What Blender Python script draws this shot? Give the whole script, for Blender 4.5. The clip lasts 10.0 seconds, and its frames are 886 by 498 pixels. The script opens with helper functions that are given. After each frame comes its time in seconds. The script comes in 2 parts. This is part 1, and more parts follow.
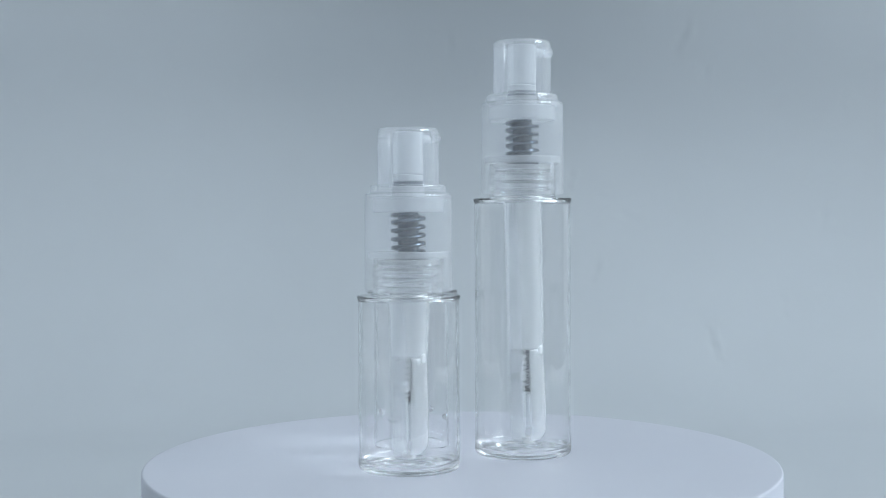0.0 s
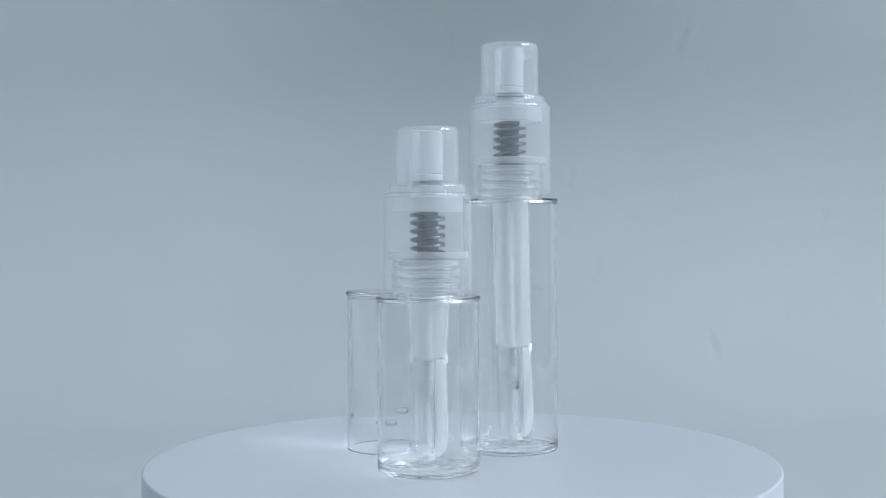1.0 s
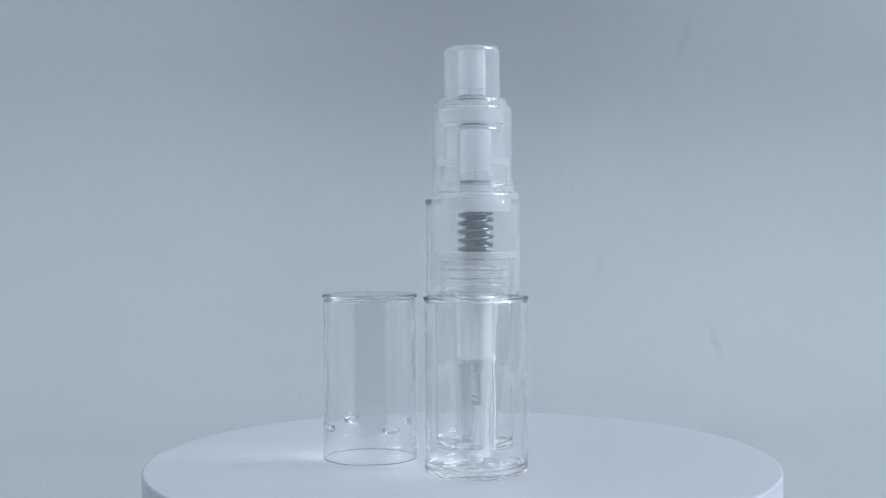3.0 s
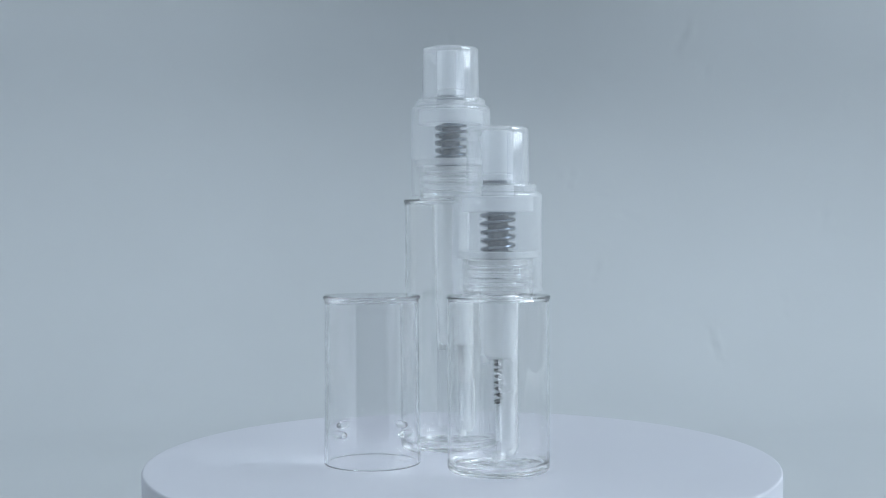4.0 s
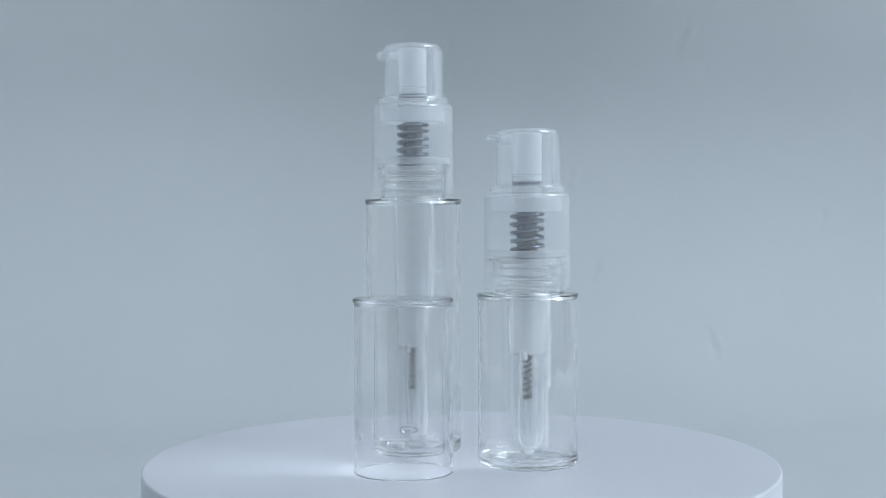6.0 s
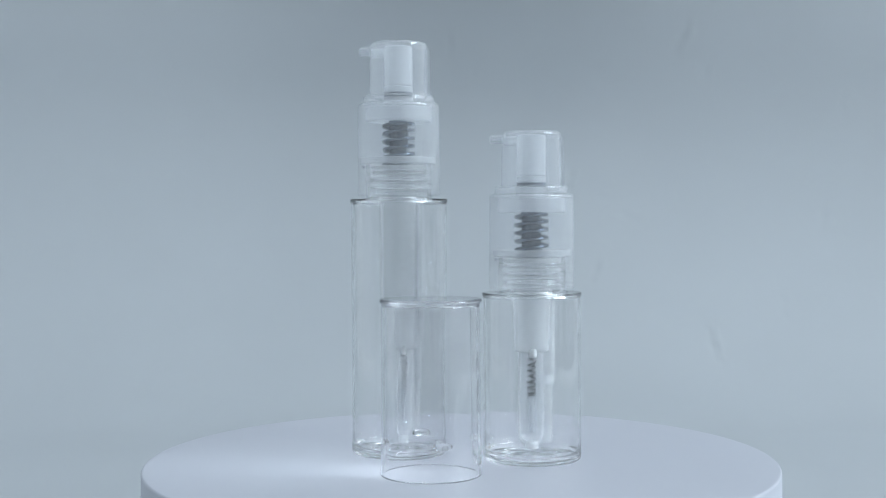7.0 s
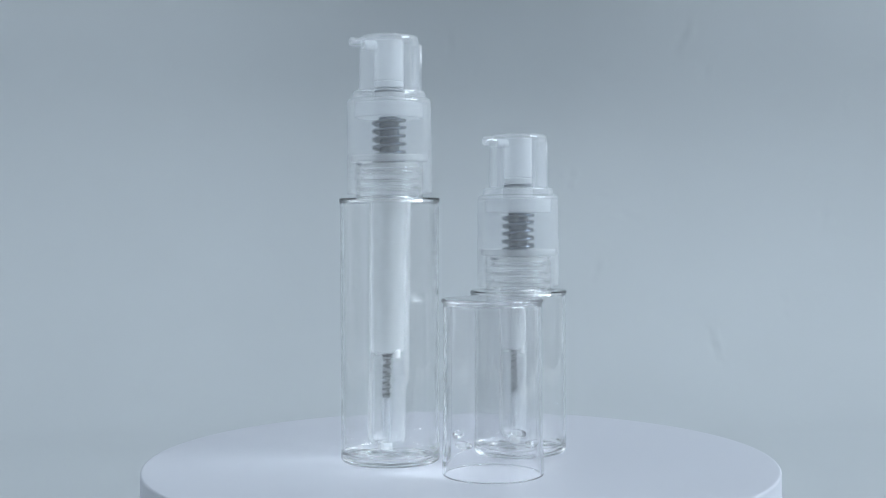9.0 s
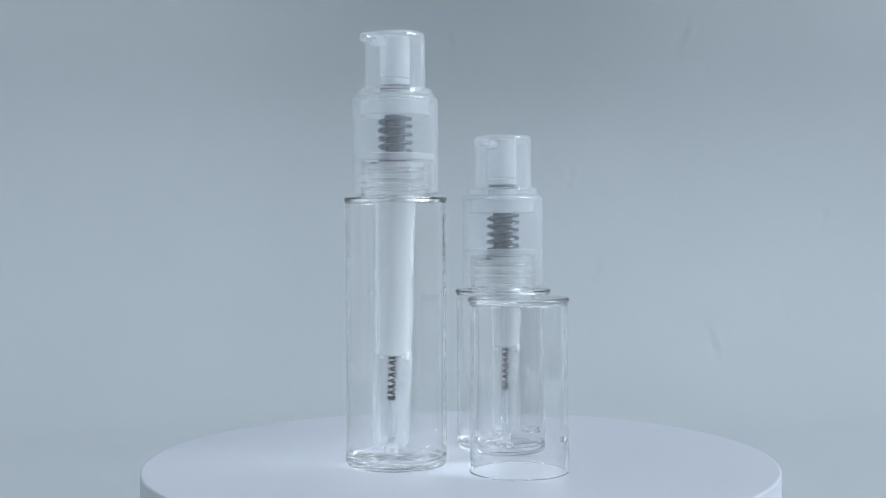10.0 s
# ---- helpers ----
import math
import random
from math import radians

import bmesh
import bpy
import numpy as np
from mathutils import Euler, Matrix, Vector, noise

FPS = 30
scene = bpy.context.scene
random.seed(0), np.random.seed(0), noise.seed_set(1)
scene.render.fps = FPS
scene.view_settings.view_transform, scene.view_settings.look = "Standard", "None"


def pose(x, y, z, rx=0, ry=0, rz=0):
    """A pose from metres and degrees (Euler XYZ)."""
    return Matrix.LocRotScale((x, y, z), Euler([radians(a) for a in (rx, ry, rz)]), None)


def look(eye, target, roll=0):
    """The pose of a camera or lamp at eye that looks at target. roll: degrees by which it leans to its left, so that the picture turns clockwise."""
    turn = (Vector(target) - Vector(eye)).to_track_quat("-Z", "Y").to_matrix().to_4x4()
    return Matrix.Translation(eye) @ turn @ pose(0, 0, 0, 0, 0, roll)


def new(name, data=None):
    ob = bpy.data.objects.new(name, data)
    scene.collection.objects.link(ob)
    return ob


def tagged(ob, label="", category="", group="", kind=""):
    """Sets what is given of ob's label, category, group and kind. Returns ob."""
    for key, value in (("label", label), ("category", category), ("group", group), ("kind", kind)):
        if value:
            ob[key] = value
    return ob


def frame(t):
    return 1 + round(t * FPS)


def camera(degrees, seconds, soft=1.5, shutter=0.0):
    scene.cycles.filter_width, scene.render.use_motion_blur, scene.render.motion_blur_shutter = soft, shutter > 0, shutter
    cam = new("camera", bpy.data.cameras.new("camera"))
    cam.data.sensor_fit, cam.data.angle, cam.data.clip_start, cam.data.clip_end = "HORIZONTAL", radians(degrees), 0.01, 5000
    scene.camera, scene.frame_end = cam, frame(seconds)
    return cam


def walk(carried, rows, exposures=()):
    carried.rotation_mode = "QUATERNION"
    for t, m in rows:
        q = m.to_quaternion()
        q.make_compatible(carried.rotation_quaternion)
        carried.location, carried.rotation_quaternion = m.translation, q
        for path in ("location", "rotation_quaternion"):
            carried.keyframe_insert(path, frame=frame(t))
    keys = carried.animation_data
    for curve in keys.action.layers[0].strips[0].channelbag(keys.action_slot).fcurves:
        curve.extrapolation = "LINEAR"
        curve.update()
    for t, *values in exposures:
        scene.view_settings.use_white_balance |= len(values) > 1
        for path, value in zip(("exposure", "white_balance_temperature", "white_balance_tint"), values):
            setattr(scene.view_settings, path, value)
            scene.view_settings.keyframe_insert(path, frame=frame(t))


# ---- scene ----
# ---- camera and its walk ----
cam = camera(39.22, 10.0, soft=1.0)
WIN_X, WIN_Y, WIN_Z = 3.2, -1.15, 1.95
EYE = Vector((0.0, -0.45077, 0.08372))
AIM = EYE + Vector((-math.sin(0.01328), math.cos(0.01328), -math.tan(0.01833)))
walk(cam, [(0.0, look(EYE, AIM, -0.25)), (10.0, look(EYE, AIM, -0.25))],
     exposures=[(0.0, 0.0, 6500, 10), (10.0, 0.0, 6500, 10)])

# turn of the turntable in radians, by the clock
TURN = [(0.0, 0.0), (0.5, 0.15946), (1.0, 0.31938), (1.5, 0.4804), (2.0, 0.64277), (2.5, 0.80464), (3.0, 0.9648),
        (3.5, 1.1246), (4.0, 1.28386), (4.5, 1.44186), (5.0, 1.5983), (5.5, 1.757), (6.0, 1.9184), (6.5, 2.0813),
        (7.0, 2.24473), (7.5, 2.40913), (8.0, 2.5731), (8.5, 2.73444), (9.0, 2.89349), (9.5, 3.05228), (10.0, 3.21108)]

# ---- world, window light, exposure ----
scene.cycles.max_bounces = 40
scene.cycles.transmission_bounces = 32
scene.cycles.transparent_max_bounces = 64
scene.cycles.diffuse_bounces = 16
scene.cycles.glossy_bounces = 16
world = bpy.data.worlds.new("sky")
scene.world = world
world.use_nodes = True
wn = world.node_tree
sky = wn.nodes.new("ShaderNodeTexSky")
sky.sky_type = "NISHITA"
sky.sun_disc = False
sky.sun_elevation = radians(40)
sky.sun_rotation = radians(200)
wn.links.new(sky.outputs[0], wn.nodes["Background"].inputs[0])
wn.nodes["Background"].inputs[1].default_value = 0.1


def window_light(name, eye, target, w, h, watts, colour):
    d = bpy.data.lights.new(name, "AREA")
    d.shape, d.size, d.size_y, d.energy, d.color = "RECTANGLE", w, h, watts, colour
    ob = new(name, d)
    ob.matrix_world = look(eye, target)
    return ob


window_light("window_light", (WIN_X - 0.05, WIN_Y, WIN_Z), (0.0, WIN_Y, WIN_Z), 2.4, 2.1, 150, (0.822, 0.935, 1.025))


# ---- materials ----
def node_mat(name):
    m = bpy.data.materials.new(name)
    m.use_nodes = True
    m.node_tree.nodes.clear()
    return m, m.node_tree.nodes, m.node_tree.links


def matte(name, rgb, rough, vary=0.05, scale=30.0, bump=0.1, bump_scale=400.0, bump_depth=0.0005):
    m, n, l = node_mat(name)
    out = n.new("ShaderNodeOutputMaterial")
    b = n.new("ShaderNodeBsdfPrincipled")
    tc = n.new("ShaderNodeTexCoord")
    n1 = n.new("ShaderNodeTexNoise")
    n1.inputs["Scale"].default_value = scale
    n1.inputs["Detail"].default_value = 4
    n2 = n.new("ShaderNodeTexNoise")
    n2.inputs["Scale"].default_value = bump_scale
    n2.inputs["Detail"].default_value = 3
    ramp = n.new("ShaderNodeMapRange")
    ramp.inputs[3].default_value = 1 - vary
    ramp.inputs[4].default_value = 1 + vary
    mul = n.new("ShaderNodeVectorMath")
    mul.operation = "SCALE"
    mul.inputs[0].default_value = rgb
    bp = n.new("ShaderNodeBump")
    bp.inputs["Strength"].default_value = bump
    bp.inputs["Distance"].default_value = bump_depth
    l.new(tc.outputs["Object"], n1.inputs[0])
    l.new(tc.outputs["Object"], n2.inputs[0])
    l.new(n1.outputs[0], ramp.inputs[0])
    l.new(ramp.outputs[0], mul.inputs["Scale"])
    l.new(mul.outputs[0], b.inputs["Base Color"])
    b.inputs["Roughness"].default_value = rough
    l.new(n2.outputs[0], bp.inputs["Height"])
    l.new(bp.outputs[0], b.inputs["Normal"])
    l.new(b.outputs[0], out.inputs[0])
    return m


def clear_plastic(name, rgb, ior=1.5, rough=0.0, wave=0.12):
    """Clear moulded plastic, with the faint waviness of a blown wall."""
    m, n, l = node_mat(name)
    out = n.new("ShaderNodeOutputMaterial")
    g = n.new("ShaderNodeBsdfGlass")
    g.inputs["Color"].default_value = (*rgb, 1)
    g.inputs["IOR"].default_value = ior
    g.inputs["Roughness"].default_value = rough
    tc = n.new("ShaderNodeTexCoord")
    mp = n.new("ShaderNodeMapping")
    mp.inputs["Scale"].default_value = (1, 1, 0.25)
    n2 = n.new("ShaderNodeTexNoise")
    n2.inputs["Scale"].default_value = 160
    n2.inputs["Detail"].default_value = 1
    bp = n.new("ShaderNodeBump")
    bp.inputs["Strength"].default_value = wave
    bp.inputs["Distance"].default_value = 0.0004
    l.new(tc.outputs["Object"], mp.inputs[0])
    l.new(mp.outputs[0], n2.inputs[0])
    l.new(n2.outputs[0], bp.inputs["Height"])
    l.new(bp.outputs[0], g.inputs["Normal"])
    l.new(g.outputs[0], out.inputs[0])
    return m


def milky_plastic(name, milk, rgb=(0.975, 0.985, 0.99), rough=0.18, tint=(0.985, 0.99, 1.0), gloss=0.07):
    """Translucent polypropylene: part of the light passes straight, part is scattered both ways, with a soft gloss."""
    m, n, l = node_mat(name)
    out = n.new("ShaderNodeOutputMaterial")
    tr = n.new("ShaderNodeBsdfTransparent")
    tr.inputs[0].default_value = (*tint, 1)
    df = n.new("ShaderNodeBsdfDiffuse")
    df.inputs[0].default_value = (*rgb, 1)
    tl = n.new("ShaderNodeBsdfTranslucent")
    tl.inputs[0].default_value = (*rgb, 1)
    sc = n.new("ShaderNodeMixShader")
    sc.inputs[0].default_value = 0.45
    l.new(df.outputs[0], sc.inputs[1])
    l.new(tl.outputs[0], sc.inputs[2])
    tc = n.new("ShaderNodeTexCoord")
    ns = n.new("ShaderNodeTexNoise")
    ns.inputs["Scale"].default_value = 140
    ns.inputs["Detail"].default_value = 4
    mr = n.new("ShaderNodeMapRange")
    mr.inputs[3].default_value = milk * 0.97
    mr.inputs[4].default_value = milk * 1.03
    l.new(tc.outputs["Object"], ns.inputs[0])
    l.new(ns.outputs[0], mr.inputs[0])
    body = n.new("ShaderNodeMixShader")
    l.new(mr.outputs[0], body.inputs[0])
    l.new(tr.outputs[0], body.inputs[1])
    l.new(sc.outputs[0], body.inputs[2])
    gl = n.new("ShaderNodeBsdfGlossy")
    gl.inputs["Roughness"].default_value = rough
    lw = n.new("ShaderNodeLayerWeight")
    lw.inputs[0].default_value = 0.5
    pw = n.new("ShaderNodeMath")
    pw.operation = "POWER"
    pw.inputs[1].default_value = 3.0
    ml = n.new("ShaderNodeMath")
    ml.operation = "MULTIPLY_ADD"
    ml.inputs[1].default_value = 0.35
    ml.inputs[2].default_value = gloss
    top = n.new("ShaderNodeMixShader")
    l.new(lw.outputs["Facing"], pw.inputs[0])
    l.new(pw.outputs[0], ml.inputs[0])
    l.new(ml.outputs[0], top.inputs[0])
    l.new(body.outputs[0], top.inputs[1])
    l.new(gl.outputs[0], top.inputs[2])
    l.new(top.outputs[0], out.inputs[0])
    return m


def metal(name, rgb, rough):
    m, n, l = node_mat(name)
    out = n.new("ShaderNodeOutputMaterial")
    b = n.new("ShaderNodeBsdfPrincipled")
    b.inputs["Base Color"].default_value = (*rgb, 1)
    b.inputs["Metallic"].default_value = 1
    tc = n.new("ShaderNodeTexCoord")
    ns = n.new("ShaderNodeTexNoise")
    ns.inputs["Scale"].default_value = 900
    mr = n.new("ShaderNodeMapRange")
    mr.inputs[3].default_value = rough * 0.7
    mr.inputs[4].default_value = rough * 1.3
    l.new(tc.outputs["Object"], ns.inputs[0])
    l.new(ns.outputs[0], mr.inputs[0])
    l.new(mr.outputs[0], b.inputs["Roughness"])
    l.new(b.outputs[0], out.inputs[0])
    return m


PAPER = matte("backdrop_paper", (0.445, 0.469, 0.486), 0.85, 0.03, 9, 0.10, 900, 0.0004)
DISC = matte("turntable_paint", (0.508, 0.519, 0.566), 0.5, 0.015, 25, 0.04, 1500, 0.0002)
WALL = matte("wall_paint", (0.84, 0.85, 0.86), 0.8, 0.04, 3, 0.08, 90, 0.001)
# Dark grey stands in for the dim room behind the camera in reflections.
DIM_WALL = matte("dim_side_wall", (0.24, 0.245, 0.25), 0.9, 0.08, 4, 0.08, 90, 0.001)
FLOORING = matte("floor_vinyl", (0.30, 0.295, 0.29), 0.55, 0.10, 5, 0.1, 60, 0.001)
TABLE = matte("table_laminate", (0.62, 0.62, 0.63), 0.45, 0.05, 8, 0.05, 300, 0.0004)
PET = clear_plastic("clear_bottle_plastic", (0.986, 0.987, 0.987), 1.56, 0.0, 0.006)
PET_CAP = clear_plastic("clear_cap_plastic", (0.984, 0.984, 0.987), 1.56, 0.0, 0.004)
COLLAR = milky_plastic("collar_polypropylene", 0.225, rough=0.14, gloss=0.08)
HEAD = milky_plastic("head_polypropylene", 0.21, rough=0.03, gloss=0.08)
CORE = milky_plastic("core_polypropylene", 0.60)
SLEEVE = milky_plastic("sleeve_polypropylene", 0.28)
BARREL = milky_plastic("barrel_polypropylene", 0.30)
DIP = milky_plastic("dip_tube_polypropylene", 0.24)
LINER = milky_plastic("liner_polypropylene", 0.50)
THIN = milky_plastic("guide_polypropylene", 0.11)
GREY = milky_plastic("piston_plastic", 0.85, (0.11, 0.14, 0.18))
STEEL = metal("spring_steel", (0.13, 0.155, 0.19), 0.16)
DARK_STEEL = metal("valve_spring_steel", (0.06, 0.065, 0.07), 0.3)
# Dark grey that stands in for the open gap below the stem ring.
GAP_DARK = matte("gap_dark_tone", (0.16, 0.18, 0.21), 0.5, 0.1, 300, 0.05, 900, 0.0001)


def plain_inner(name):
    """The inner face of a translucent wall, whose scatter the outer face carries."""
    m, n, l = node_mat(name)
    out = n.new("ShaderNodeOutputMaterial")
    tr = n.new("ShaderNodeBsdfTransparent")
    tr.inputs[0].default_value = (0.985, 0.988, 0.99, 1)
    l.new(tr.outputs[0], out.inputs[0])
    return m


INNER = plain_inner("inner_wall_plastic")


# ---- mesh helpers ----
def finish(bm, smooth=40):
    bmesh.ops.recalc_face_normals(bm, faces=bm.faces[:])
    lim = radians(smooth)
    for f in bm.faces:
        f.smooth = True
    for e in bm.edges:
        if len(e.link_faces) == 2 and e.calc_face_angle(0) > lim:
            e.smooth = False
    return bm


def part(name, bm, material, parent, label=""):
    me = bpy.data.meshes.new(name)
    finish(bm)
    walled = material.name.endswith("polypropylene")
    if walled:
        n = len(bm.verts)
        mx, my = sum(v.co.x for v in bm.verts) / n, sum(v.co.y for v in bm.verts) / n
        for f in bm.faces:
            c = f.calc_center_median()
            inward = f.normal.x * (c.x - mx) + f.normal.y * (c.y - my) < 0
            f.material_index = 1 if inward and abs(f.normal.z) < 0.5 else 0
    bm.to_mesh(me)
    bm.free()
    me.materials.append(material)
    if walled:
        me.materials.append(INNER)
    ob = new(name, me)
    ob.parent = parent
    return tagged(ob, label)


def hold(profile, near=0.00035):
    """Adds points close to both ends of long straight stretches, so that their shading stays straight."""
    out = [profile[0]]
    for (r0, z0), (r1, z1) in zip(profile, profile[1:]):
        n = math.hypot(r1 - r0, z1 - z0)
        if n > 3 * near:
            for u in (near / n, 1 - near / n):
                out.append((r0 + (r1 - r0) * u, z0 + (z1 - z0) * u))
        out.append((r1, z1))
    return out


def lathe(profile, seg=96, closed=False, cx=0.0, cy=0.0, lean=(0.0, 0.0), ripple=None, bm=None):
    """Turns a profile of (r, z) round the z axis; closed joins its end to its start. lean: shift in x and y per metre of height."""
    bm = bm or bmesh.new()
    rings = []
    for r, z in hold(profile):
        ox, oy = cx + lean[0] * z, cy + lean[1] * z
        if r < 1e-7:
            rings.append([bm.verts.new((ox, oy, z))])
        else:
            ring = []
            for i in range(seg):
                a = 2 * math.pi * i / seg
                dz = ripple(r, a, z) if ripple else 0.0
                ring.append(bm.verts.new((ox + r * math.cos(a), oy + r * math.sin(a), z + dz)))
            rings.append(ring)
    pairs = list(zip(rings, rings[1:])) + ([(rings[-1], rings[0])] if closed else [])
    for a, b in pairs:
        for i in range(seg):
            j = (i + 1) % seg
            if len(a) == 1 and len(b) == 1:
                break
            if len(a) == 1:
                bm.faces.new((a[0], b[i], b[j]))
            elif len(b) == 1:
                bm.faces.new((a[i], b[0], a[j]))
            else:
                bm.faces.new((a[i], b[i], b[j], a[j]))
    return bm


def swept(profile, deg0, deg1, seg, cx, cy, lean):
    """A closed profile of (r, z) swept round the z axis from one angle to another, with capped ends."""
    bm = bmesh.new()
    rows = []
    for i in range(seg + 1):
        a = radians(deg0 + (deg1 - deg0) * i / seg)
        rows.append([bm.verts.new((cx + lean[0] * z + r * math.cos(a), cy + lean[1] * z + r * math.sin(a), z)) for r, z in profile])
    for p, q in zip(rows, rows[1:]):
        for k in range(len(p)):
            m = (k + 1) % len(p)
            bm.faces.new((p[k], p[m], q[m], q[k]))
    bm.faces.new(rows[0])
    bm.faces.new(rows[-1][::-1])
    return bm


def bend(points, n=4):
    """Rounds the corners of a profile: points are (r, z) or (r, z, radius)."""
    out = []
    k = len(points)
    for i, p in enumerate(points):
        rad = p[2] if len(p) > 2 else 0
        if not rad or i in (0, k - 1):
            out.append((p[0], p[1]))
            continue
        a, b, c = Vector(points[i - 1][:2]), Vector(p[:2]), Vector(points[i + 1][:2])
        d1, d2 = (a - b), (c - b)
        t = min(rad, d1.length * 0.49, d2.length * 0.49)
        s, e = b + d1.normalized() * t, b + d2.normalized() * t
        for j in range(n + 1):
            u = j / n
            q = s * (1 - u) ** 2 + b * 2 * u * (1 - u) + e * u ** 2
            out.append((q.x, q.y))
    return out


def tube(r, wall, z0, z1, seg=64, rnd=0.0003, **kw):
    ri = r - wall
    pr = [(ri, (z0 + z1) / 2), (ri, z0, rnd), (r, z0, rnd), (r, z1, rnd), (ri, z1, rnd), (ri, (z0 + z1) / 2 + 1e-5)]
    return lathe(bend(pr, 3), seg, closed=True, **kw)


def rod(r, z0, z1, seg=48, rnd=0.0004, **kw):
    return lathe(bend([(0, z0), (r, z0, rnd), (r, z1, rnd), (0, z1)], 3), seg, **kw)


def coil(r, wire, z0, z1, turns, seg=28, ends=0.6, lean=(0.0, 0.0), phase=0.0):
    """A wire spring with its last turns closed up."""
    bm = bmesh.new()
    total = turns + 2 * ends
    n = int(total * seg)
    rings = []
    for i in range(n + 1):
        u = total * i / n
        a = 2 * math.pi * u + phase
        dead = 2.05 * wire
        if u < ends:
            z = z0 + dead * u
        elif u > ends + turns:
            z = z1 - dead * (total - u)
        else:
            z = z0 + dead * ends + (z1 - z0 - 2 * dead * ends) * (u - ends) / turns
        c = Vector((r * math.cos(a) + lean[0] * z, r * math.sin(a) + lean[1] * z, z))
        out = Vector((math.cos(a), math.sin(a), 0))
        rings.append([bm.verts.new(c + out * wire * math.cos(b) + Vector((0, 0, wire * math.sin(b))))
                      for b in [2 * math.pi * k / 8 for k in range(8)]])
    for p, q in zip(rings, rings[1:]):
        for k in range(8):
            m = (k + 1) % 8
            bm.faces.new((p[k], p[m], q[m], q[k]))
    bm.faces.new(rings[0][::-1])
    bm.faces.new(rings[-1])
    return bm


def box(x0, x1, y0, y1, z0, z1, bevel=0.0):
    bm = bmesh.new()
    bmesh.ops.create_cube(bm, size=1)
    for v in bm.verts:
        v.co = ((x0 + x1) / 2 + v.co.x * (x1 - x0), (y0 + y1) / 2 + v.co.y * (y1 - y0), (z0 + z1) / 2 + v.co.z * (z1 - z0))
    if bevel:
        bmesh.ops.bevel(bm, geom=bm.edges[:], offset=bevel, segments=2, affect="EDGES", profile=0.5)
    return bm


def structure(name, bm, material, label, category):
    ob = part(name, bm, material, None, label)
    return tagged(ob, label, category, kind="structure")


# ---- the room ----
TABLE_Z = -0.05


def build_room():
    x0, x1, y0, y1, z0, z1 = -2.2, WIN_X, -3.2, 1.4, -0.80, 3.2
    # Unseen floor and south wall are kept dark so front reflections stay dim.
    structure("floor", box(x0 - 0.2, x1 + 0.2, y0 - 0.2, y1 + 0.2, z0 - 0.08, z0), FLOORING, "dark grey vinyl floor of a plain room", "floor")
    structure("ceiling", box(x0 - 0.2, x1 + 0.2, y0 - 0.2, y1 + 0.2, z1, z1 + 0.08), WALL, "plain white painted ceiling", "ceiling")
    structure("wall_north", box(x0, x1, y1, y1 + 0.2, z0, z1), WALL, "plain white wall behind the paper backdrop", "wall")
    structure("wall_south", box(x0, x1, y0 - 0.2, y0, z0, z1), DIM_WALL, "plain unseen wall, dark grey in place of the room's dim side", "wall")
    structure("wall_west", box(x0 - 0.2, x0, y0 - 0.2, y1 + 0.2, z0, z1), WALL, "plain white painted wall", "wall")
    a, b, c, d = WIN_Y - 1.21, WIN_Y + 1.21, WIN_Z - 1.06, WIN_Z + 1.06
    wall = tagged(new("wall_east"), "plain white wall with a wide window opening", "wall", kind="structure")
    part("wall_part", box(x1, x1 + 0.2, y0 - 0.2, a, z0, z1), WALL, wall)
    part("wall_part", box(x1, x1 + 0.2, b, y1 + 0.2, z0, z1), WALL, wall)
    part("wall_part", box(x1, x1 + 0.2, a, b, z0, c), WALL, wall)
    part("wall_part", box(x1, x1 + 0.2, a, b, d, z1), WALL, wall)


build_room()


def build_table():
    root = tagged(new("table"), "pale grey laminate table under the paper backdrop", "table")
    root.location = (0, 0, -0.80)
    h = TABLE_Z - 0.001 + 0.80
    part("tabletop", box(-0.75, 0.75, -0.33, 1.0, h - 0.03, h, 0.002), TABLE, root)
    for x in (-0.69, 0.69):
        for y in (-0.28, 0.94):
            part("leg", box(x - 0.02, x + 0.02, y - 0.02, y + 0.02, 0.0, h - 0.03, 0.002), TABLE, root)


build_table()

# creases of the paper: x and z of the middle, length, width, lean in degrees, depth
CREASES = [(-0.006, 0.234, 0.020, 0.0030, 10, 0.0009), (0.094, 0.119, 0.020, 0.0028, -5, 0.0012),
           (0.110, 0.046, 0.020, 0.0030, -14, 0.0012), (0.192, -0.006, 0.026, 0.0035, 12, 0.0014),
           (0.206, -0.073, 0.010, 0.0030, -20, 0.0010), (0.323, 0.183, 0.022, 0.0030, 8, 0.0010),
           (0.330, -0.052, 0.016, 0.0030, -15, 0.0008), (0.186, 0.239, 0.028, 0.0060, -18, 0.0013),
           (0.205, 0.212, 0.016, 0.0040, 25, 0.0008), (0.012, 0.212, 0.014, 0.0030, 20, 0.0006),
           (0.140, 0.090, 0.018, 0.0035, 60, 0.0007), (0.160, 0.110, 0.012, 0.0030, -40, 0.0007),
           (0.120, 0.108, 0.020, 0.0035, 70, 0.0006), (0.254, 0.020, 0.022, 0.0040, 5, 0.0006),
           (0.085, 0.125, 0.008, 0.0025, 30, 0.0007), (0.300, 0.090, 0.030, 0.0060, -30, 0.0007)]


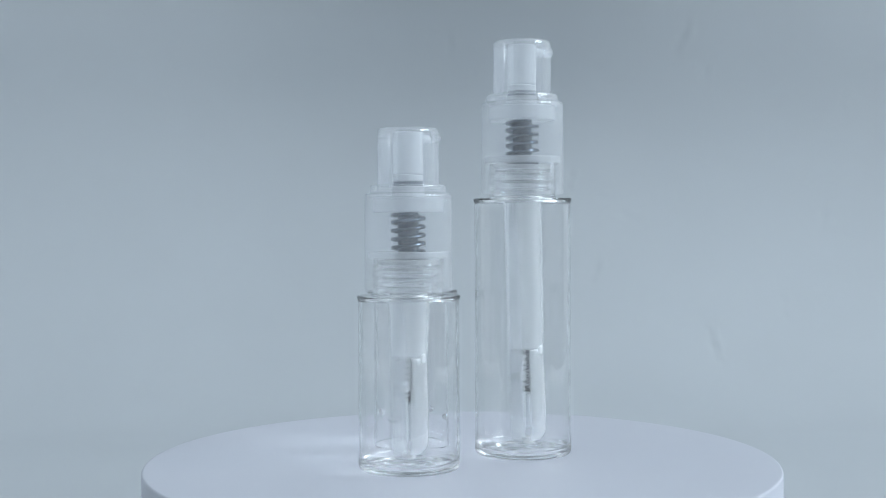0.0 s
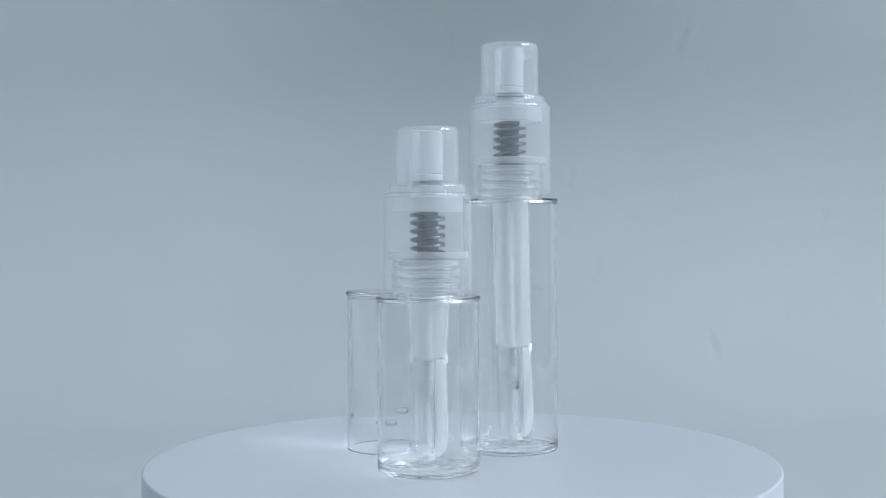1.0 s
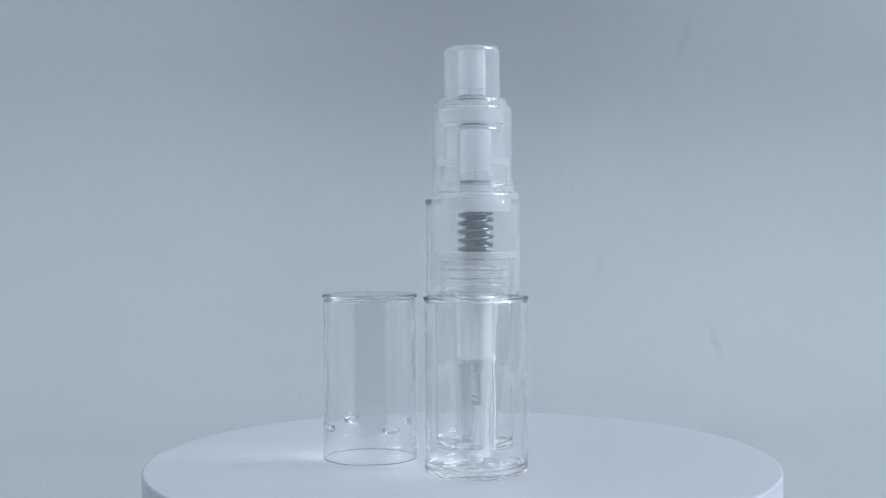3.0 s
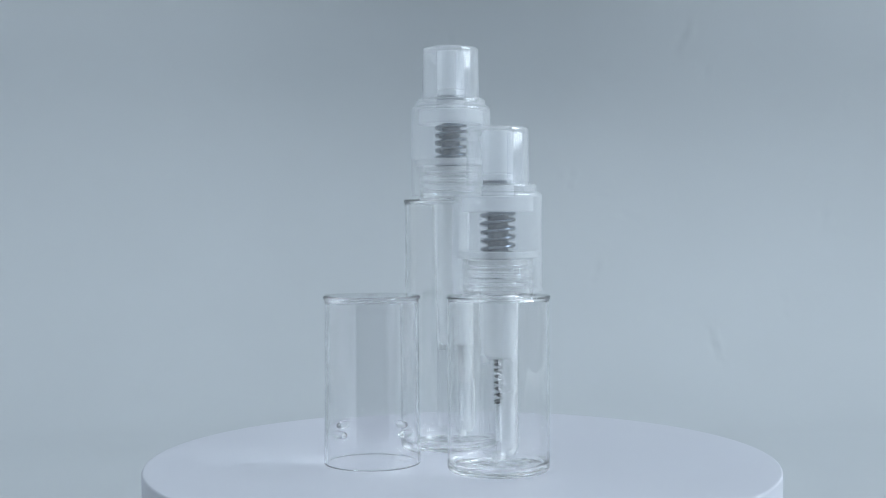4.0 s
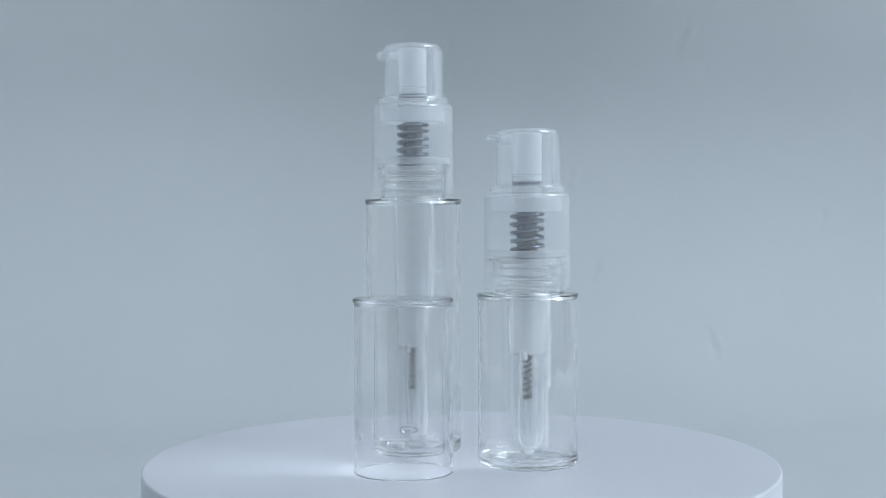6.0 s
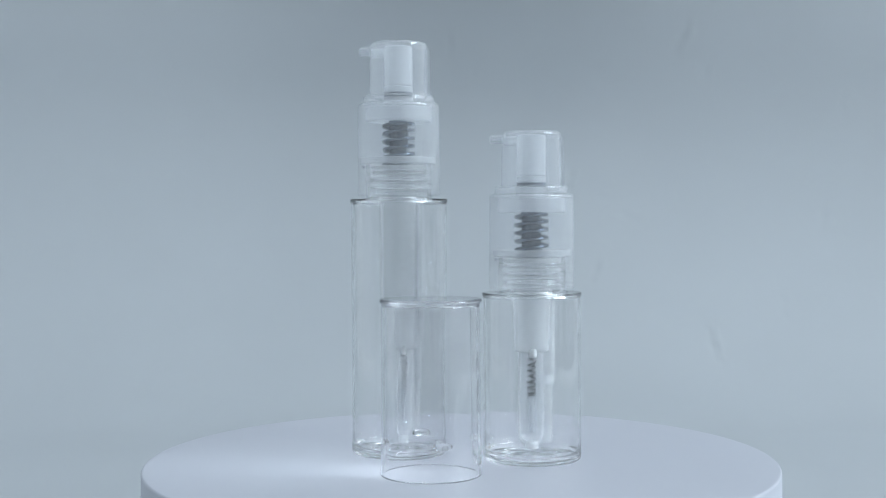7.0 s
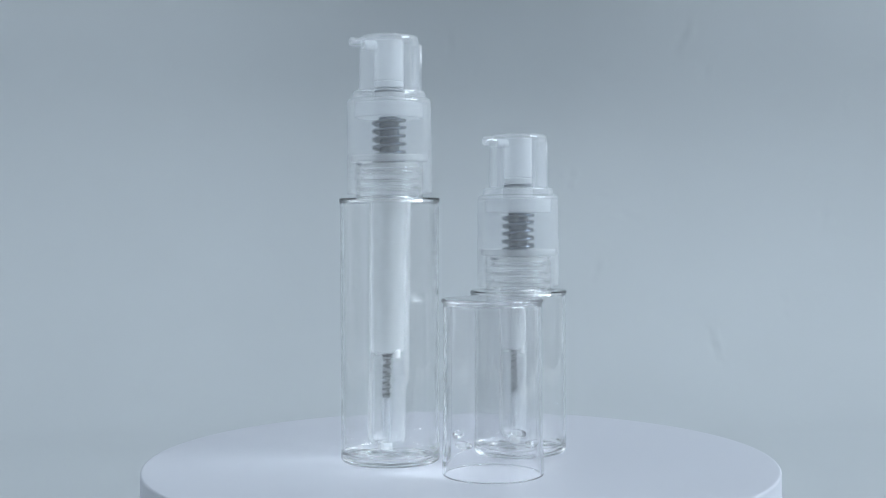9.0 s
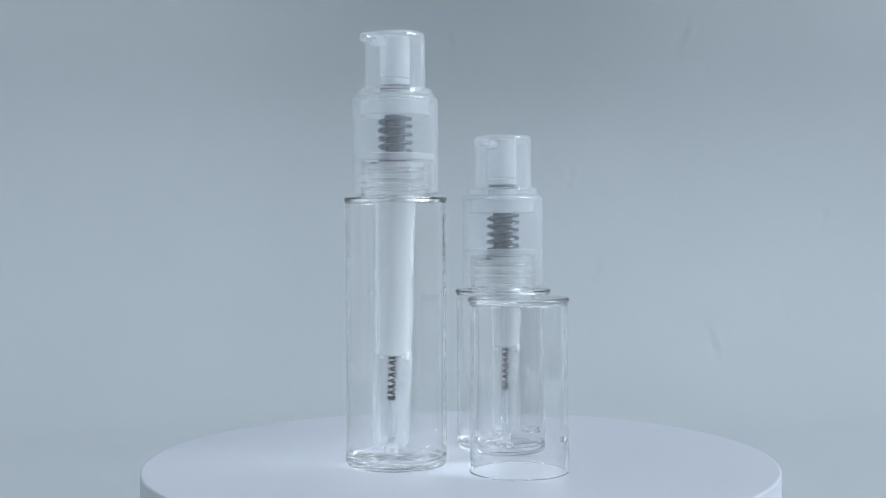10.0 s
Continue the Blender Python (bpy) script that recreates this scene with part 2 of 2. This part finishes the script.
def build_backdrop():
    """A sheet of paper that hangs behind the table and sweeps forward over it."""
    wall_y, bow = 0.60, 0.26
    nx, ns = 420, 440
    xs = np.linspace(-0.62, 0.62, nx)
    flat, arc, up = 0.62, bow * math.pi / 2, 0.62
    ss = np.linspace(0, flat + arc + up, ns)
    X, S = np.meshgrid(xs, ss)
    a = np.clip((S - flat) / bow, 0, math.pi / 2)
    Y = np.where(S < flat, wall_y - bow - flat + S, wall_y - bow + bow * np.sin(a))
    Z = np.where(S < flat, TABLE_Z, TABLE_Z + bow - bow * np.cos(a)) + np.maximum(S - flat - arc, 0)
    push = np.zeros_like(X)
    rough = 0.0016 * np.sin(Z * 260 + X * 90) + 0.0012 * np.sin(Z * 610 - X * 210)
    for cx, cz, ln, wd, deg, dep in CREASES:
        t, ln, dep = radians(deg), ln * 0.42, dep * 0.8
        u, wd = (X - cx) * math.cos(t) + (Z - cz) * math.sin(t) + rough, wd * 0.8
        v = -(X - cx) * math.sin(t) + (Z - cz) * math.cos(t)
        push += dep * np.exp(-(v / ln) ** 2) * (np.exp(-(u / wd) ** 2) * np.sign(u + 1e-9) * np.minimum(1, np.abs(u) / wd * 2))
    slow = 0.0022 * np.sin(X * 7 + 1.0) * np.sin(Z * 9 + 0.6) + 0.0011 * np.sin(X * 17 + Z * 8) + 0.0006 * np.sin(X * 9 - Z * 23 + 2)
    push = (push + slow) * np.clip((S - flat) / 0.15, 0, 1)
    # Bends put into the sheet for its shading: lighter left, darker upper middle.
    curl = 0.15 * np.maximum(0.08 - X, 0) ** 2
    Y = Y - curl - 0.18 * np.maximum(Z - 0.02, 0) ** 2 - 0.8 * np.clip(Z - 0.08, 0, 0.21) ** 2 * np.exp(-((X - 0.10) / 0.19) ** 2)
    Y, Z = Y - push * np.sin(a), Z + push * np.cos(a)
    Z = np.maximum(Z, TABLE_Z)
    co = np.stack([X, Y, Z], -1).reshape(-1, 3)
    i = (np.arange(ns - 1)[:, None] * nx + np.arange(nx - 1)[None]).reshape(-1)
    faces = np.stack([i, i + 1, i + nx + 1, i + nx], -1)
    me = bpy.data.meshes.new("backdrop")
    me.from_pydata(co.tolist(), [], faces.tolist())
    me.polygons.foreach_set("use_smooth", [True] * len(me.polygons))
    me.materials.append(PAPER)
    ob = new("backdrop", me)
    md = ob.modifiers.new("thick", "SOLIDIFY")
    md.thickness, md.offset = 0.0004, 1
    tagged(ob, "pale grey-blue paper sweep with small creases", "backdrop", kind="structure")


build_backdrop()


# ---- the turntable and what stands on it ----
DISC_R = 0.11307


def build_turntable():
    root = tagged(new("turntable"), "round white matt display turntable on the paper sweep", "turntable")
    z0 = TABLE_Z + 0.0012
    part("top_plate", lathe(bend([(0, -0.034), (DISC_R, -0.034, 0.0008), (DISC_R, 0, 0.0009), (0.02, 0), (0, 0)], 6), 192), DISC, root)
    part("base", lathe(bend([(0, z0), (DISC_R - 0.006, z0, 0.001), (DISC_R - 0.006, -0.0345, 0.0005), (0, -0.0345)], 3), 128), DISC, root)
    return root


def thread_profile(r, z0, z1, count):
    """Outer wall of a neck with rounded thread ridges."""
    pr = [(r, z0)]
    step = (z1 - z0) / (count + 0.5)
    for i in range(count):
        zc = z0 + step * (i + 0.75)
        pr += [(r, zc - 0.0008), (r + 0.00020, zc - 0.0005), (r + 0.00048, zc - 0.0002), (r + 0.00048, zc + 0.0002),
               (r + 0.00020, zc + 0.0005), (r, zc + 0.0008)]
    return pr + [(r, z1)]


def dimples(seed):
    """Uneven lens-like swellings of a bottle's inner floor."""
    rng = random.Random(seed)
    spots = [(rng.uniform(0.005, 0.0135), rng.uniform(0, 6.283), rng.uniform(0.0012, 0.0024), rng.uniform(-0.0002, 0.0010))
             for _ in range(11)]

    def f(r, a, z):
        if not 0.00155 < z < 0.0027 or r > 0.0145:
            return 0.0
        x, y = r * math.cos(a), r * math.sin(a)
        s = 0.00022 * math.sin(5 * a + seed) * min(1, r / 0.006)
        for sr, sa, w, h in spots:
            d2 = (x - sr * math.cos(sa)) ** 2 + (y - sr * math.sin(sa)) ** 2
            s += h * math.exp(-d2 / w ** 2)
        return s
    return f


def bottle_body(h, r, seed):
    """Clear blown bottle: thick lumpy floor, thin straight wall, a lip round the flat shoulder, a threaded neck."""
    b = r - 0.0004
    outer = bend([(0, 0.0010), (0.010, 0.0008, 0.002), (0.0140, 0.0, 0.0015), (r - 0.0008, 0.0, 0.0010), (r - 0.0002, 0.0014, 0.0012),
                  (b, 0.005, 0.002), (b, h - 0.0017, 0.0005), (r, h - 0.0013, 0.0007), (r, h, 0.0007), (0.0136, h + 0.0001, 0.0004),
                  (0.0122, h + 0.0006)], 5)
    neck = thread_profile(0.0122, h + 0.0012, h + 0.0122, 3)
    inner = bend([(0.0122, h + 0.0126), (0.0106, h + 0.0126), (0.0106, h - 0.0005, 0.0006), (b - 0.0008, h - 0.0007, 0.0006),
                  (b - 0.0008, 0.0030, 0.0012), (0.0150, 0.0016)], 4)
    floor_in = [(0.0150 - 0.0010 * i, 0.0016 + 0.0010 * (i / 15) ** 2) for i in range(1, 15)] + [(0, 0.0026)]
    return lathe(outer + neck + inner + floor_in, 112, ripple=dimples(seed))


def nozzle_mesh(z, r0, r1):
    """A short spout along +x with an open bore."""
    bm = tube(0.0017, 0.0008, r0, r1, 32, 0.0003)
    bmesh.ops.transform(bm, matrix=Matrix.Translation((0, 0, z)) @ Matrix.Rotation(radians(90), 4, "Y"), verts=bm.verts)
    return bm


def build_spray_bottle(label, h, r, sleeve_end, foot, nozzle_deg, side_deg, stave_deg, lean, seed):
    """Powder spray bottle: h is the height of the shoulder, sleeve_end that of the pump sleeve's lower end."""
    root = tagged(new("spray_bottle"), label, "spray bottle", group="spray bottles on the turntable")
    body = part("bottle", bottle_body(h, r, seed), PET, root, "clear colourless plastic bottle body")
    body.visible_shadow = False  # shadow switched off so the lamp reaches the pump inside undimmed
    L = dict(lean=lean)
    lx, ly = -lean[0] * h, -lean[1] * h

    # collar and head
    part("collar", lathe(bend([(0.0141, h + 0.02), (0.0141, h + 0.0014, 0.0004), (0.0153, h + 0.0014, 0.0004), (0.0151, h + 0.0352, 0.0012),
                               (0.0110, h + 0.0352, 0.0004), (0.0110, h + 0.0340, 0.0003), (0.0141, h + 0.0340, 0.0006), (0.0141, h + 0.0201)], 4),
                         96, closed=True), COLLAR, root, "frosted translucent screw collar")
    part("collar_liner", tube(0.0122, 0.0010, h + 0.0286, h + 0.0339, 80, 0.0005), LINER, root)
    part("collar_step", lathe(bend([(0.0096, h + 0.0365), (0.0096, h + 0.0353, 0.0003), (0.0133, h + 0.0353, 0.0004), (0.0131, h + 0.0380, 0.0006),
                                    (0.0096, h + 0.0380, 0.0003), (0.0096, h + 0.0366)], 4), 96, closed=True), COLLAR, root)
    part("thread_ring", lathe(bend([(0.0128, h + 0.0128), (0.0128, h + 0.0152, 0.0004), (0.0139, h + 0.0152, 0.0004),
                                    (0.0139, h + 0.0130, 0.0004), (0.0132, h + 0.0127)], 3), 80, closed=True), LINER, root)
    head_low, top = h + 0.0376, h + 0.0577
    actuator = part("actuator", lathe(bend([(0, top), (0.0106, top, 0.0014), (0.0109, head_low, 0.0003), (0.0098, head_low, 0.0003),
                                 (0.0096, top - 0.0011, 0.0008), (0, top - 0.0011)], 5), 96), HEAD, root, "clear glossy press-down head")
    spout = part("nozzle", nozzle_mesh(top - 0.0027, 0.0098, 0.0148), HEAD, actuator, "short clear spout with an open bore")
    spout.rotation_euler = (0, 0, radians(nozzle_deg))
    channel = part("nozzle_channel", nozzle_mesh(top - 0.0034, 0.0050, 0.0097), LINER, actuator)
    channel.rotation_euler = (0, 0, radians(nozzle_deg))
    rib = part("rear_rib", box(-0.0119, -0.0102, -0.0028, 0.0028, head_low + 0.0004, top - 0.0024, 0.0004), THIN, actuator)
    rib.rotation_euler = (0, 0, radians(nozzle_deg))
    part("head_core", tube(0.0053, 0.0012, h + 0.0417, top - 0.0013, 56, 0.0005), CORE, root, "frosted white inner stem")
    part("stem_ring", tube(0.0053, 0.0016, h + 0.0394, h + 0.0416, 56, 0.0004), CORE, root)
    # Dark ring put where an open gap shows the dark spring top.
    part("stem_gap", tube(0.0052, 0.0016, h + 0.0378, h + 0.0393, 48, 0.0002), GAP_DARK, root, "dark grey ring that stands for the open gap under the stem ring")
    part("stem_guide", tube(0.0056, 0.0010, h + 0.0300, h + 0.0377, 48, 0.0003), LINER, root)

    tab = part("thread_start", box(0.0126, 0.0135, -0.0011, 0.0011, h + 0.0114, h + 0.0121, 0.0002), GREY, root)
    tab.rotation_euler = (0, 0, radians(nozzle_deg + 14))

    # spring and piston
    part("return_spring", coil(0.0056, 0.00062, h + 0.0128, h + 0.0281, 4.8, 32, 0.5), STEEL, root, "steel coil return spring")
    part("piston", rod(0.0036, h + 0.0122, h + 0.0290, 48), GREY, root, "grey translucent piston rod")
    part("spring_seat", tube(0.0104, 0.0068, h + 0.0102, h + 0.0122, 64, 0.0004), LINER, root)

    # pump body inside the bottle
    def hang(r_, wall, z0, z1, **kw):
        return tube(r_, wall, z0, z1, 56, 0.0005, cx=lx + kw.get("dx", 0), cy=ly + kw.get("dy", 0), **L)
    part("sleeve", lathe(bend([(0.0059, h), (0.0059, sleeve_end + 0.002, 0.002), (0.0035, sleeve_end + 0.0008), (0.0035, sleeve_end),
                               (0.0066, sleeve_end, 0.0026), (0.0071, h - 0.008, 0.004), (0.0073, h + 0.0012), (0.0060, h + 0.0012)], 5),
                         64, closed=True, cx=lx, cy=ly, **L), SLEEVE, root, "frosted translucent pump sleeve")
    sx, sy = math.cos(radians(side_deg)), math.sin(radians(side_deg))
    part("side_tube", hang(0.0034, 0.0007, 0.0272, h - 0.001, dx=0.0051 * sx, dy=0.0051 * sy), DIP, root)
    part("feed_tube", hang(0.0026, 0.0006, foot + 0.0010, 0.0300, dx=0.0048 * sx, dy=0.0048 * sy), DIP, root)
    e = sleeve_end
    # lower barrel: two bowed staves round the valve spring, each with a rounded hook at its top
    mid = (e + foot) / 2
    stave = [(0.0050, e - 0.0010), (0.0052, e + 0.0004, 0.0005), (0.0063, e + 0.0002, 0.0005), (0.0069, mid + 0.001, 0.008),
             (0.0067, foot + 0.0030, 0.003), (0.0046, foot + 0.0003, 0.0014), (0.0030, foot + 0.0005), (0.0030, foot + 0.0016),
             (0.0046, foot + 0.0020, 0.001), (0.0054, foot + 0.0042, 0.002), (0.0056, mid, 0.008)]
    for a, skin in ((stave_deg, BARREL), (stave_deg + 180, THIN)):
        part("barrel_stave", swept(bend(stave, 5), a - 45, a + 45, 36, lx, ly, lean), skin, root, "frosted white bowed stave of the pump barrel")
        ca, sa = math.cos(radians(a)), math.sin(radians(a))
        part("stave_hook", rod(0.0014, e - 0.0016, e + 0.0018, 32, 0.0012, cx=lx + 0.0056 * ca, cy=ly + 0.0056 * sa, **L), CORE, root)
    part("spring_guide", hang(0.0020, 0.0005, foot + 0.0055, e + 0.0004), THIN, root)
    lower = coil(0.00130, 0.00036, e - 0.0158, e - 0.0004, 6.5, 20, 1.2, lean)
    bmesh.ops.translate(lower, vec=(lx, ly, 0), verts=lower.verts)
    part("valve_spring", lower, DARK_STEEL, root, "small dark steel valve spring")
    part("valve_pin", rod(0.0011, foot + 0.0050, e - 0.0165, 24, 0.0002, cx=lx, cy=ly, **L), BARREL, root)
    part("foot_stub", rod(0.0024, 0.0034, foot + 0.0016, 32, 0.0006, cx=lx, cy=ly, **L), CORE, root, "white foot resting on the bottle floor")
    return root


def build_cap():
    """Clear cylindrical over-cap, standing open end down."""
    h, r = 0.0597, 0.01738
    root = tagged(new("bottle_cap"), "clear colourless plastic over-cap standing open end down", "bottle cap")
    pr = bend([(0, h), (r - 0.0006, h, 0.0006), (r, h - 0.0006, 0.0005), (r - 0.0001, h - 0.0013, 0.0005), (r - 0.0007, h - 0.0018, 0.0006),
               (r - 0.0005, 0.016), (r - 0.0001, 0.0004, 0.0003), (r - 0.0006, 0.0, 0.0002), (r - 0.0012, 0.0004, 0.0003),
               (r - 0.0017, 0.016), (r - 0.0021, h - 0.0018, 0.001), (0, h - 0.0018)], 5)
    shell = part("shell", lathe(pr, 128), PET_CAP, root)
    shell.visible_shadow = False  # shadow switched off so the turntable inside the cap stays bright
    part("gate_mark", rod(0.0012, h - 0.0002, h + 0.0004, 24, 0.0002), PET_CAP, shell)
    for k in range(4):
        bm = bmesh.new()
        bmesh.ops.create_uvsphere(bm, u_segments=24, v_segments=12, radius=1)
        for v in bm.verts:
            v.co = (v.co.x * 0.0015, v.co.y * 0.0034, v.co.z * 0.0014)
        snap = part("snap_bead", bm, PET_CAP, shell)
        a = radians(66 + 90 * k)
        snap.location = ((r - 0.0017) * math.cos(a), (r - 0.0017) * math.sin(a), 0.0120)
        snap.rotation_euler = (0, 0, a)
    return root


turntable = build_turntable()
short_bottle = build_spray_bottle("short clear plastic powder spray bottle with frosted pump, uncapped", 0.0602, 0.0180,
                                  0.0385, 0.0046, 46, -125, -37, (0.0, 0.0), 3)
tall_bottle = build_spray_bottle("tall clear plastic powder spray bottle with frosted pump, uncapped", 0.0942, 0.01815,
                                 0.0385, 0.0046, 41, -136, -37, (-0.022, 0.008), 8)
cap = build_cap()

# places on the turntable at the start
PLACES = [(turntable, 0.00026, -0.00016, -0.0004), (short_bottle, -0.01775, -0.01904, -0.0003),
          (tall_bottle, 0.02331, 0.01014, -0.0003), (cap, -0.01824, 0.02722, -0.0003)]


def motions():
    for thing, x, y, z in PLACES:
        rows = []
        for t, a in TURN:
            c, s = math.cos(a), math.sin(a)
            rows.append((t, pose(x * c - y * s, x * s + y * c, z, 0, 0, math.degrees(a))))
        walk(thing, rows)


motions()
